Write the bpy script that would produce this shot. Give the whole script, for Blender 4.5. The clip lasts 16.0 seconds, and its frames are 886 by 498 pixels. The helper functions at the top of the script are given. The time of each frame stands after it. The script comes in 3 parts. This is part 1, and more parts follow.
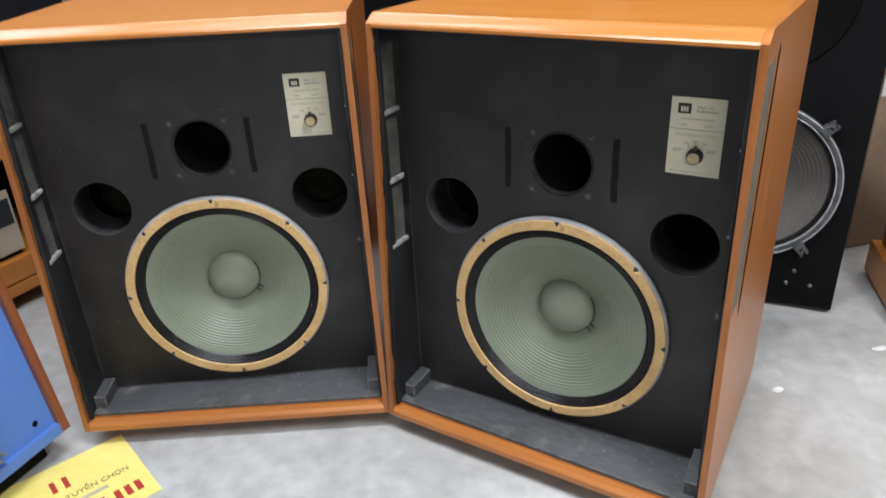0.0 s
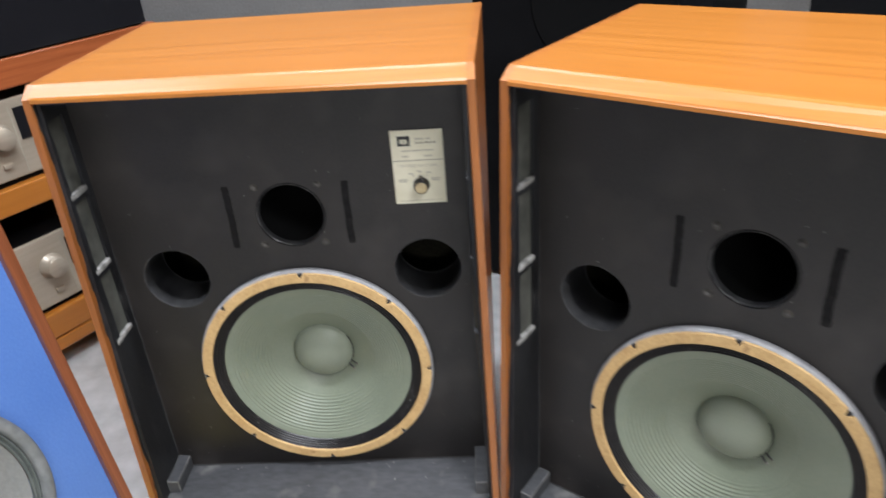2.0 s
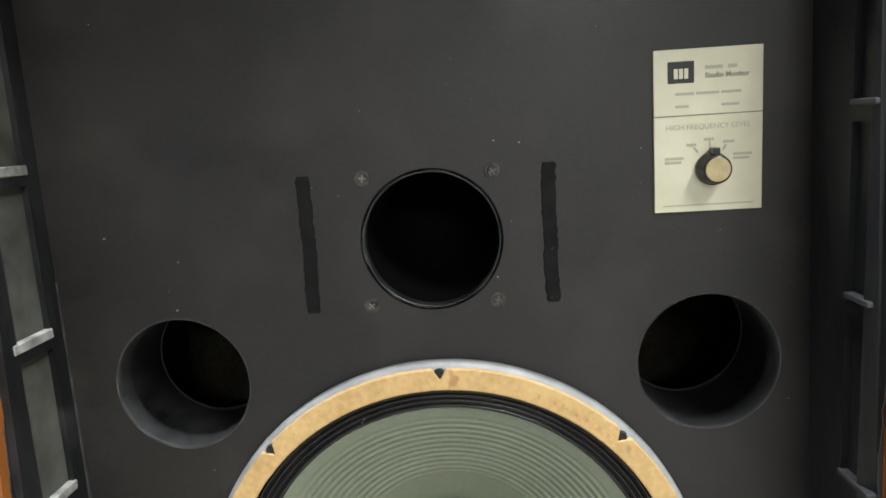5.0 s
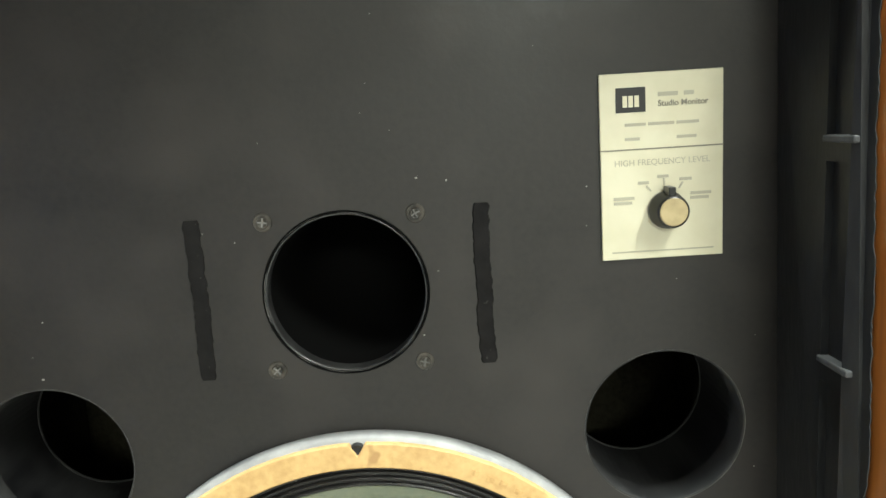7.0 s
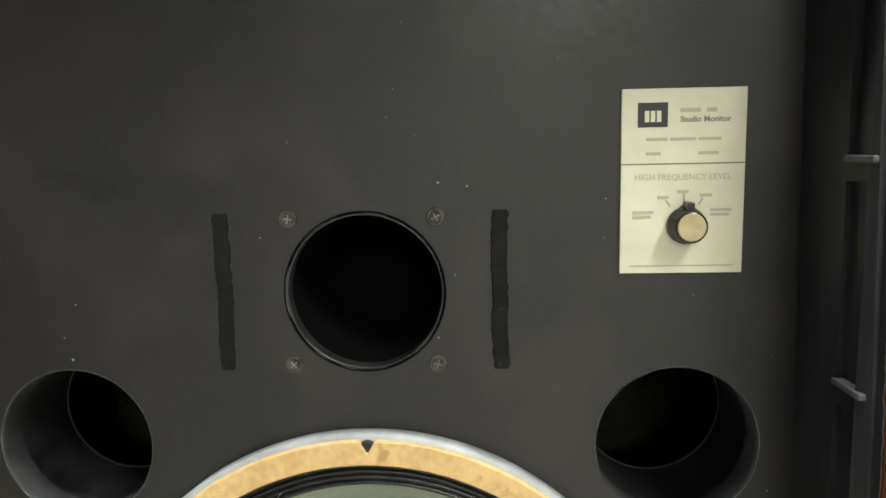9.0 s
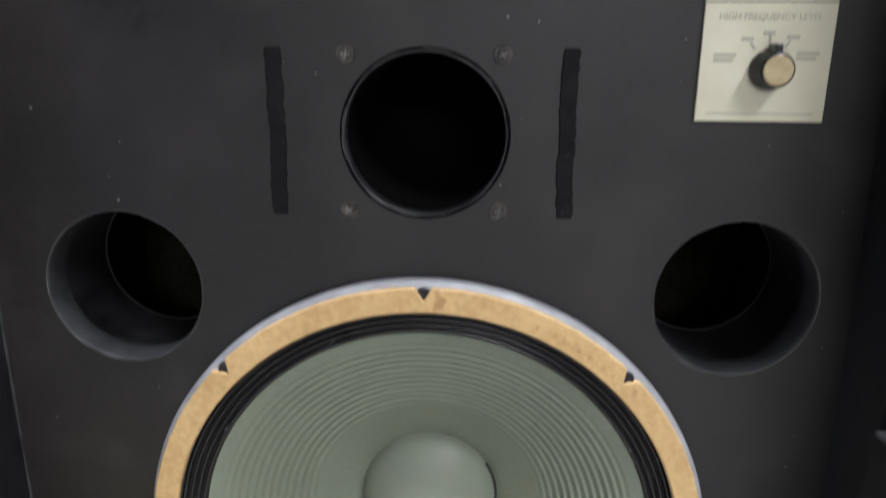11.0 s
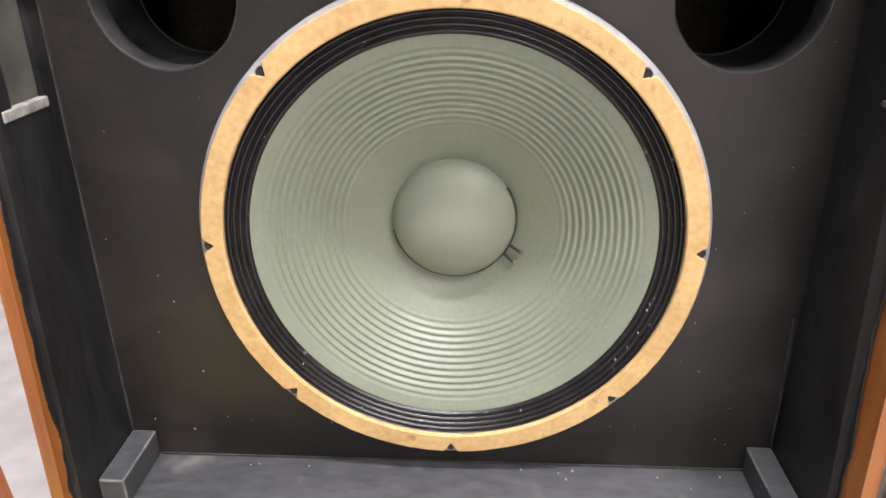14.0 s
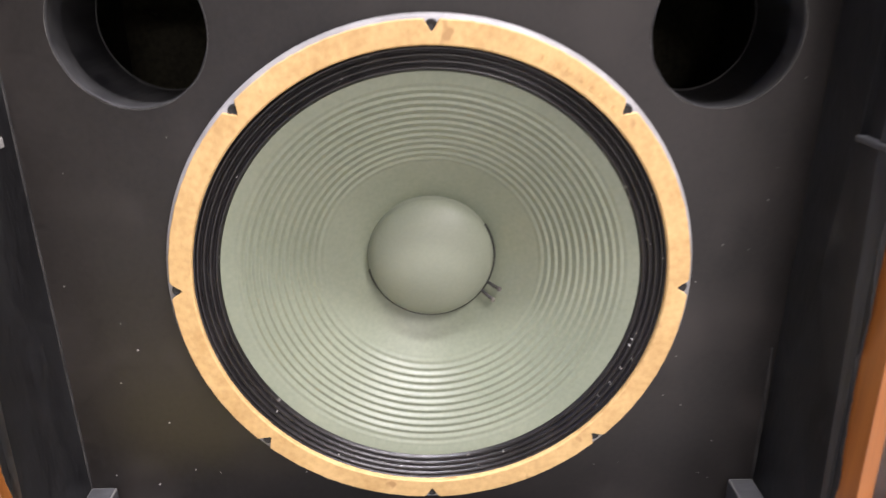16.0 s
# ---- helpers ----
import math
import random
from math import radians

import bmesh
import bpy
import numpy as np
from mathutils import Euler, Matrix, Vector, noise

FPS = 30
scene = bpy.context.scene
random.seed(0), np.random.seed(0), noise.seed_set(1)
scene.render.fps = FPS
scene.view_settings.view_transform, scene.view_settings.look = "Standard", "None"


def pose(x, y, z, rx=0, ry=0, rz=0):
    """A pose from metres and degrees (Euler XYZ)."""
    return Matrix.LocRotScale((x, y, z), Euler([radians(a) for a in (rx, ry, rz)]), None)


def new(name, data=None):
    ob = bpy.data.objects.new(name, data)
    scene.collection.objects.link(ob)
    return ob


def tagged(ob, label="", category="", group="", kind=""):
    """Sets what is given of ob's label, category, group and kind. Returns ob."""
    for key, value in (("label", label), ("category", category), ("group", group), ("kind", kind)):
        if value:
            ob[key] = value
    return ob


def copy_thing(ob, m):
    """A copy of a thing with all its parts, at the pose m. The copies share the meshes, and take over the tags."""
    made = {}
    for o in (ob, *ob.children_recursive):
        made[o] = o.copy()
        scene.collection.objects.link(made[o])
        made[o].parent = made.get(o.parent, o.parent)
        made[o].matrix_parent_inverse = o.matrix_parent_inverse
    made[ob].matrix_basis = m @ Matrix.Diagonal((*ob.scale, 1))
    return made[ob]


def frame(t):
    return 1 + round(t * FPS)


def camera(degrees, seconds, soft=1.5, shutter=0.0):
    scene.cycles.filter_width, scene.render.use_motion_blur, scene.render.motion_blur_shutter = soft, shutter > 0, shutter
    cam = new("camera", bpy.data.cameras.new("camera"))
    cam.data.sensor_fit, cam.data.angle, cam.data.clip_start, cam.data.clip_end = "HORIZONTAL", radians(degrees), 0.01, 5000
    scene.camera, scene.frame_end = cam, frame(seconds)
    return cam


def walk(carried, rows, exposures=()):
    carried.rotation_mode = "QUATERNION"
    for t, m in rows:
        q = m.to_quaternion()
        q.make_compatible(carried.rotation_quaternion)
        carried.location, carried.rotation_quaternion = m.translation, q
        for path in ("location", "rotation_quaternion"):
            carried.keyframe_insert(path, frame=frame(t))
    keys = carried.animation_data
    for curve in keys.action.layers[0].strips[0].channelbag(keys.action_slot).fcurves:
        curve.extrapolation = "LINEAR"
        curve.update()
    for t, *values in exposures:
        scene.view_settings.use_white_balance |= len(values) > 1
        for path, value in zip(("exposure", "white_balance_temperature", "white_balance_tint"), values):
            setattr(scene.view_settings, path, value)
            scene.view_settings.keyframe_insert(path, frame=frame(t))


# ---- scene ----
cam = camera(63.72, 16.0, shutter=0.4)
# seconds, x, y, z, and the turns about x, y and z
ROWS = [
    (0.0, 0.344, -1.2696, 0.9515, 63.865, 2.499, -4.978),
    (0.5, 0.3885, -1.2386, 0.9528, 59.5, 2.104, -4.392),
    (1.0, 0.4122, -1.152, 0.9768, 58.129, -1.446, -1.165),
    (1.5, 0.4037, -1.0735, 0.9939, 58.831, -1.292, 1.615),
    (2.0, 0.2814, -0.963, 1.018, 61.577, 3.697, 1.33),
    (2.4, 0.1977, -0.9109, 0.989, 62.327, 2.199, 2.191),
    (2.5, 0.1966, -0.8963, 0.9893, 61.935, 1.88, 3.216),
    (3.0, 0.1388, -0.8108, 0.9547, 60.03, 0.622, 6.704),
    (3.5, 0.0477, -0.6654, 0.851, 60.128, -0.759, 3.71),
    (4.0, 0.0481, -0.5241, 0.6904, 72.491, 3.167, 3.163),
    (4.2, 0.0367, -0.5379, 0.645, 77.019, 3.553, 3.118),
    (6.3, 0.0454, -0.449, 0.6571, 81.157, 2.006, 0.679),
    (6.5, 0.049, -0.442, 0.6576, 80.858, 2.269, -0.306),
    (7.0, 0.0607, -0.4379, 0.6669, 80.195, 3.538, -0.83),
    (7.5, 0.0646, -0.4362, 0.668, 80.566, 3.591, -0.477),
    (8.0, 0.0707, -0.4419, 0.6623, 81.491, 2.338, 0.902),
    (8.2, 0.0719, -0.4486, 0.6587, 82.248, 1.861, 1.551),
    (10.5, 0.0757, -0.442, 0.6534, 80.27, 1.074, 3.415),
    (11.0, 0.0303, -0.44, 0.6182, 74.32, -0.39, 2.545),
    (11.5, 0.0344, -0.4632, 0.5066, 77.17, -0.575, 3.879),
    (12.0, 0.0282, -0.4625, 0.4835, 72.094, -0.512, 2.898),
    (12.5, 0.0252, -0.4707, 0.4756, 66.512, -0.275, 2.731),
    (13.0, 0.0193, -0.4887, 0.4847, 65.276, -0.271, 2.266),
    (13.5, 0.0173, -0.5003, 0.4934, 65.265, -0.166, 2.362),
    (14.0, 0.0177, -0.5085, 0.5033, 65.819, 0.19, 2.694),
    (14.5, 0.0182, -0.5308, 0.5223, 66.756, 0.225, 2.686),
    (15.0, 0.0099, -0.4952, 0.5051, 67.062, -0.154, 1.768),
    (15.5, -0.0156, -0.4545, 0.4828, 67.026, -0.203, 0.335),
    (16.0, -0.0053, -0.4939, 0.5053, 68.13, -0.22, -1.513),
]
EXPOSURES = [(0.0, -0.45, 6000, 11), (0.5, -0.44, 5900, 11), (1.0, -0.48, 6600, 16), (1.5, -0.49, 5350, 4), (2.0, -0.25, 6000, 13), (2.5, -0.22, 6200, 15), (3.0, -0.22, 6150, 12), (3.5, -0.16, 6600, 7), (4.0, -0.3, 6050, 10), (6.5, 0.45, 6500, -2), (8.2, 0.38, 6500, -1), (10.5, -0.38, 6550, 10), (11.0, -0.32, 5850, 14), (11.5, 0.16, 6100, 17), (12.0, 0.43, 6250, 25), (12.5, 0.41, 6480, 23), (15.0, 0.33, 6500, 19), (15.5, 0.35, 6500, 21), (16.0, 0.41, 6450, 23)]
walk(cam, [(r[0], pose(*r[1:])) for r in ROWS], EXPOSURES)

# ---- light ----
world = bpy.data.worlds.new("world")
scene.world = world
world.use_nodes = True
world.node_tree.nodes["Background"].inputs[0].default_value = (0.9, 0.95, 1.0, 1)
world.node_tree.nodes["Background"].inputs[1].default_value = 0.02


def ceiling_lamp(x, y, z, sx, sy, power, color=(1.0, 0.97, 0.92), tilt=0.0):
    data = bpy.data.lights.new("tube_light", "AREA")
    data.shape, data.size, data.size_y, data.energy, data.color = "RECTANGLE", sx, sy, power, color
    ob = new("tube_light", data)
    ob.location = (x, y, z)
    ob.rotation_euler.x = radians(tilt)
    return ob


ceiling_lamp(1.35, -1.75, 2.72, 0.2, 1.2, 90, (1.0, 0.985, 0.96))
ceiling_lamp(0.25, -0.56, 2.72, 1.2, 0.2, 84, (0.96, 0.98, 1.0))
ceiling_lamp(0.6, -3.93, 1.75, 1.2, 0.2, 36, (1.0, 0.97, 0.90), 85)      # unseen lamp added on the wall behind, for the baffle's sheen
ceiling_lamp(2.5, 0.6, 2.72, 1.2, 0.2, 32, (1.0, 0.95, 0.86))
ceiling_lamp(-0.2, 1.35, 2.72, 1.2, 0.2, 38, (0.94, 0.97, 1.0))
ceiling_lamp(-1.5, 0.5, 2.72, 1.2, 0.2, 46, (0.92, 0.95, 1.0))


# ---- materials ----
def material(name, color, rough=0.6, metal=0.0, spec=0.5):
    m = bpy.data.materials.new(name)
    m.use_nodes = True
    b = m.node_tree.nodes["Principled BSDF"]
    b.inputs["Base Color"].default_value = (*color, 1)
    b.inputs["Roughness"].default_value = rough
    b.inputs["Metallic"].default_value = metal
    b.inputs["Specular IOR Level"].default_value = spec
    return m


def worn(name, dark, light, scale, rough=(0.5, 0.7), stretch=(1, 1, 1), bump=0.1, fine=60.0, metal=0.0, spec=0.5, spots=None, detail=6.0, dist=0.002):
    """Two colours mixed by noise at two scales, with a bump; spots: (colour, scale, threshold, softness) for scattered specks."""
    m = material(name, light, metal=metal, spec=spec)
    t = m.node_tree
    n, link = t.nodes, t.links.new
    b = n["Principled BSDF"]
    co = n.new("ShaderNodeTexCoord")
    mp = n.new("ShaderNodeMapping")
    mp.inputs["Scale"].default_value = stretch
    link(co.outputs["Object"], mp.inputs["Vector"])
    big = n.new("ShaderNodeTexNoise")
    big.inputs["Scale"].default_value, big.inputs["Detail"].default_value = scale, detail
    small = n.new("ShaderNodeTexNoise")
    small.inputs["Scale"].default_value, small.inputs["Detail"].default_value = fine, 4.0
    for k in (big, small):
        link(mp.outputs[0], k.inputs["Vector"])
    add = n.new("ShaderNodeMath")
    add.operation = "MULTIPLY_ADD"
    add.inputs[1].default_value = 0.45
    link(small.outputs[0], add.inputs[0])
    sub = n.new("ShaderNodeMath")
    sub.operation = "MULTIPLY"
    sub.inputs[1].default_value = 0.55
    link(big.outputs[0], sub.inputs[0])
    link(sub.outputs[0], add.inputs[2])
    ramp = n.new("ShaderNodeValToRGB")
    ramp.color_ramp.elements[0].position, ramp.color_ramp.elements[1].position = 0.36, 0.64
    ramp.color_ramp.elements[0].color, ramp.color_ramp.elements[1].color = (*dark, 1), (*light, 1)
    link(add.outputs[0], ramp.inputs[0])
    last = ramp.outputs[0]
    if spots:
        sp = n.new("ShaderNodeTexNoise")
        sp.inputs["Scale"].default_value, sp.inputs["Detail"].default_value = spots[1], 2.0
        link(co.outputs["Object"], sp.inputs["Vector"])
        r2 = n.new("ShaderNodeValToRGB")
        r2.color_ramp.elements[0].position, r2.color_ramp.elements[1].position = spots[2], spots[2] + (spots[3] if len(spots) > 3 else 0.06)
        link(sp.outputs[0], r2.inputs[0])
        mix = n.new("ShaderNodeMix")
        mix.data_type = "RGBA"
        link(r2.outputs[0], mix.inputs["Factor"])
        link(last, mix.inputs["A"])
        mix.inputs["B"].default_value = (*spots[0], 1)
        last = mix.outputs["Result"]
    link(last, b.inputs["Base Color"])
    rr = n.new("ShaderNodeMapRange")
    rr.inputs["To Min"].default_value, rr.inputs["To Max"].default_value = rough
    rr.inputs["From Min"].default_value, rr.inputs["From Max"].default_value = 0.3, 0.7
    link(add.outputs[0], rr.inputs["Value"])
    link(rr.outputs[0], b.inputs["Roughness"])
    bp = n.new("ShaderNodeBump")
    bp.inputs["Strength"].default_value, bp.inputs["Distance"].default_value = bump, dist
    link(add.outputs[0], bp.inputs["Height"])
    link(bp.outputs[0], b.inputs["Normal"])
    return m


def wood(name, axis, dark=(0.385, 0.136, 0.018), light=(0.45, 0.166, 0.023), rough=(0.30, 0.42)):
    s = [60.0, 60.0, 60.0]
    s[axis] = 1.6
    m = worn(name, dark, light, 1.0, rough, tuple(s), 0.035, 5.0, spec=0.5)
    b = m.node_tree.nodes["Principled BSDF"]
    b.inputs["Coat Weight"].default_value, b.inputs["Coat Roughness"].default_value = 0.22, 0.25
    return m


WOOD_X, WOOD_Y, WOOD_Z = wood("walnut_along", 0), wood("walnut_deep", 1), wood("walnut_upright", 2, (0.30, 0.098, 0.017), (0.48, 0.17, 0.031))
TRIM_X = wood("trim_along", 0, (0.36, 0.125, 0.026), (0.48, 0.18, 0.042))
# darker walnut with the shade of edges and inner faces in its colour
SHADE_Z = wood("shaded_walnut", 2, (0.21, 0.068, 0.013), (0.34, 0.115, 0.022))
REDWOOD = wood("reddish_wood", 2, (0.16, 0.048, 0.018), (0.28, 0.090, 0.034))
BLACK = worn("black_baffle_paint", (0.0038, 0.0029, 0.0024), (0.0175, 0.0142, 0.0124), 6.0, (0.36, 0.62), fine=210.0, bump=0.38, dist=0.0007, spec=0.54, detail=10.0, spots=((0.028, 0.0235, 0.021), 11.0, 0.50, 0.25))
BLACK_SIDE = worn("black_side_paint", (0.004, 0.004, 0.0045), (0.018, 0.0185, 0.020), 9.0, (0.35, 0.65), (3, 3, 0.6), 0.35, 120.0, spots=((0.036, 0.035, 0.034), 17.0, 0.60, 0.25), dist=0.001)
DUSTY = worn("dusty_black_board", (0.032, 0.033, 0.035), (0.084, 0.085, 0.088), 4.0, (0.5, 0.8), (0.7, 2, 1), 0.25, 70.0, spots=((0.13, 0.128, 0.12), 24.0, 0.60, 0.2), detail=9.0)
WORNEDGE = worn("worn_pale_edge", (0.03, 0.03, 0.03), (0.20, 0.195, 0.18), 35.0, (0.6, 0.8), bump=0.3)
THROAT = worn("black_gloss_ring", (0.012, 0.012, 0.013), (0.05, 0.05, 0.05), 45.0, (0.25, 0.4), bump=0.2, spec=0.6)
# near-black olive: the shade inside the box is put into the colour
FIBRE = worn("shaded_olive_wadding", (0.008, 0.0075, 0.005), (0.024, 0.022, 0.014), 26.0, (0.85, 0.95), bump=0.8, fine=180.0, spec=0.1, dist=0.006)
SLOT = worn("grey_slot_board", (0.085, 0.085, 0.066), (0.16, 0.158, 0.125), 20.0, (0.6, 0.8))
SLOT_DIM = worn("shaded_slot_lining", (0.04, 0.04, 0.033), (0.10, 0.10, 0.083), 25.0, (0.6, 0.8))
DUSTLINE = worn("dust_line", (0.008, 0.008, 0.008), (0.050, 0.048, 0.045), 28.0, (0.8, 0.95))
LITLEDGE = worn("lit_chipped_ledge", (0.09, 0.088, 0.08), (0.40, 0.39, 0.36), 90.0, (0.6, 0.8))
# near-black colour stands in for the shade within openings
VOID = material("opening_shade", (0.004, 0.004, 0.004), 0.8, spec=0.05)
TUBE = worn("black_tube", (0.006, 0.006, 0.007), (0.020, 0.020, 0.020), 22.0, (0.35, 0.6), spec=0.4)
PORTRIM = worn("chipped_pale_lip", (0.012, 0.012, 0.012), (0.23, 0.225, 0.215), 38.0, (0.5, 0.7), bump=0.4)
FELT = worn("black_felt", (0.0095, 0.009, 0.009), (0.0175, 0.0165, 0.0165), 90.0, (0.85, 0.95), bump=0.5, spec=0.1, spots=((0.045, 0.043, 0.04), 260.0, 0.70))
ALU = worn("cast_aluminium", (0.24, 0.24, 0.24), (0.40, 0.395, 0.39), 40.0, (0.45, 0.6), metal=0.15)
GASKET = worn("tan_cork_gasket", (0.48, 0.298, 0.116), (0.66, 0.446, 0.196), 22.0, (0.6, 0.85), bump=0.35, fine=190.0, spots=((0.40, 0.235, 0.095), 55.0, 0.68))
SURROUND = worn("black_doped_cloth", (0.005, 0.0045, 0.005), (0.014, 0.0125, 0.0125), 60.0, (0.26, 0.44), bump=0.3, fine=300.0, spec=0.5, spots=((0.17, 0.155, 0.145), 110.0, 0.705))
CONE = worn("green_grey_paper", (0.172, 0.198, 0.141), (0.217, 0.241, 0.173), 9.0, (0.34, 0.46), bump=0.12, fine=300.0, dist=0.0006)
DOME = worn("green_grey_dome", (0.198, 0.221, 0.163), (0.226, 0.249, 0.186), 20.0, (0.46, 0.60), bump=0.15, fine=420.0, dist=0.0005)
CREAM = worn("cream_enamel_plate", (0.62, 0.58, 0.42), (0.70, 0.66, 0.50), 14.0, (0.3, 0.45), bump=0.02)
STAIN = worn("faded_brown_print", (0.40, 0.235, 0.09), (0.68, 0.45, 0.19), 260.0, (0.7, 0.9))
INK = material("black_ink", (0.02, 0.02, 0.02), 0.5)
CARDINK = material("brown_ink", (0.24, 0.15, 0.05), 0.6)
DIMINK = material("faded_black_ink", (0.23, 0.215, 0.17), 0.6)
GREYINK = material("grey_ink", (0.43, 0.405, 0.315), 0.6)
KNOB = material("black_plastic", (0.015, 0.015, 0.015), 0.3)
KNOB_CAP = worn("tan_brass_cap", (0.38, 0.30, 0.16), (0.50, 0.40, 0.22), 120.0, (0.4, 0.55))
BLACKSTEEL = worn("dark_painted_steel", (0.012, 0.011, 0.010), (0.10, 0.088, 0.072), 220.0, (0.4, 0.6), metal=0.2)
STEEL = worn("dull_screw_steel", (0.10, 0.09, 0.08), (0.32, 0.30, 0.27), 200.0, (0.4, 0.6), metal=0.7)
CAPSHADE = worn("crease_shade", (0.012, 0.013, 0.010), (0.045, 0.050, 0.038), 30.0, (0.5, 0.7))
LEAD = material("dark_lead_wire", (0.03, 0.03, 0.03), 0.4)
CONCRETE = worn("grey_concrete", (0.30, 0.295, 0.275), (0.505, 0.50, 0.48), 2.4, (0.4, 0.65), bump=0.06, fine=24.0, detail=11.0, spots=((0.37, 0.36, 0.335), 7.0, 0.48, 0.35))
# unseen south wall, made paler than the others to reflect in the baffle
BOUNCEWALL = worn("bounce_wall_paint", (0.46, 0.45, 0.42), (0.54, 0.53, 0.50), 1.5, (0.6, 0.8))
WALL = worn("painted_wall", (0.22, 0.21, 0.20), (0.30, 0.29, 0.275), 1.5, (0.7, 0.9))
CEIL = worn("ceiling_board", (0.62, 0.62, 0.62), (0.70, 0.70, 0.70), 2.0, (0.8, 0.9))
BLUE = worn("blue_baffle_paint", (0.075, 0.17, 0.47), (0.105, 0.215, 0.54), 5.0, (0.4, 0.55), bump=0.15, fine=240.0, dist=0.0006)
GREYRIM = worn("grey_rubbery_frame", (0.14, 0.147, 0.145), (0.22, 0.228, 0.222), 30.0, (0.45, 0.6))
GREYCONE = worn("dull_grey_cone", (0.17, 0.172, 0.16), (0.235, 0.235, 0.218), 8.0, (0.6, 0.75), bump=0.15, fine=200.0)
PALECONE = worn("pale_grey_cone", (0.26, 0.25, 0.23), (0.34, 0.33, 0.31), 8.0, (0.6, 0.75), bump=0.15, fine=200.0)
DARKCONE = worn("dark_grey_cone", (0.060, 0.053, 0.047), (0.100, 0.089, 0.078), 8.0, (0.6, 0.75), bump=0.15, fine=200.0)
RIMGREY = worn("dull_cast_rim", (0.050, 0.051, 0.055), (0.10, 0.101, 0.107), 30.0, (0.4, 0.55), metal=0.3)
BRIGHT = worn("bright_machined_edge", (0.36, 0.36, 0.37), (0.5, 0.5, 0.51), 60.0, (0.3, 0.45), metal=0.5)
EDGE = worn("grey_board_edge", (0.010, 0.010, 0.011), (0.036, 0.036, 0.036), 40.0, (0.6, 0.8), bump=0.4)
GREYROLL = worn("grey_green_roll", (0.075, 0.085, 0.078), (0.125, 0.14, 0.128), 40.0, (0.5, 0.65))
SILVER = worn("champagne_aluminium", (0.43, 0.375, 0.285), (0.52, 0.455, 0.355), 3.0, (0.33, 0.45), (1, 1, 30), 0.03, 40.0, metal=0.35)
GLOSSBLACK = material("black_display_glass", (0.012, 0.012, 0.014), 0.12)
MATT_BLACK = worn("matt_black_board", (0.0022, 0.0022, 0.0025), (0.006, 0.006, 0.0065), 6.0, (0.55, 0.7), bump=0.15, fine=200.0, spec=0.09)
TAGPAPER = worn("manila_paper", (0.60, 0.46, 0.25), (0.70, 0.55, 0.32), 12.0, (0.75, 0.9))
YELLOW = worn("yellow_card", (0.80, 0.66, 0.17), (0.86, 0.73, 0.22), 8.0, (0.5, 0.7), bump=0.05)
RED = material("red_ink", (0.40, 0.035, 0.02), 0.6)
REDPLASTIC = material("red_plastic", (0.55, 0.03, 0.05), 0.35)
WHITE = worn("white_paper", (0.74, 0.73, 0.72), (0.82, 0.81, 0.80), 20.0, (0.7, 0.9))
STRING = material("pinkish_string", (0.5, 0.33, 0.30), 0.8)
ORANGE_TOP = wood("orange_top", 0, (0.45, 0.13, 0.04), (0.60, 0.20, 0.07))
RED_SHELF = wood("red_shelf", 0, (0.28, 0.07, 0.02), (0.42, 0.12, 0.035))
SPECK = material("pale_dust", (0.27, 0.26, 0.25), 0.8)
CARTON = worn("brown_cardboard", (0.27, 0.19, 0.125), (0.36, 0.265, 0.18), 6.0, (0.75, 0.9), bump=0.1)


# ---- mesh helpers ----
def part(name, bm, mat, parent=None, label="", smooth=False):
    me = bpy.data.meshes.new(name)
    bmesh.ops.recalc_face_normals(bm, faces=bm.faces[:])
    bm.to_mesh(me)
    bm.free()
    me.materials.append(mat)
    if smooth:
        me.polygons.foreach_set("use_smooth", [True] * len(me.polygons))
    ob = new(name, me)
    if parent is not None:
        ob.parent = parent
    return tagged(ob, label)


def thing(name, m, label, category, group="", kind=""):
    ob = new(name)
    ob.empty_display_size = 0.05
    ob.matrix_basis = m
    return tagged(ob, label, category, group, kind)


def box(bm, x0, x1, y0, y1, z0, z1, bevel=0.0, turn=None):
    made = bmesh.ops.create_cube(bm, size=1.0, matrix=Matrix.Translation(((x0 + x1) / 2, (y0 + y1) / 2, (z0 + z1) / 2)) @ Matrix.Diagonal((x1 - x0, y1 - y0, z1 - z0, 1)))
    verts = made["verts"]
    if bevel:
        edges = list({e for v in verts for e in v.link_edges})
        verts = list({v for f in bmesh.ops.bevel(bm, geom=edges, offset=bevel, segments=2, profile=0.5, affect="EDGES")["faces"] for v in f.verts} | {v for v in verts if v.is_valid})
    if turn is not None:
        bmesh.ops.transform(bm, matrix=turn, verts=verts)
    return bm


def boxed(*a, **k):
    return box(bmesh.new(), *a, **k)


def edge_worn(ob, mat):
    """The narrow bevelled faces of a box take the worn material."""
    ob.data.materials.append(mat)
    for f in ob.data.polygons:
        if max(abs(c) for c in f.normal) < 0.97:
            f.material_index = 1
    return ob


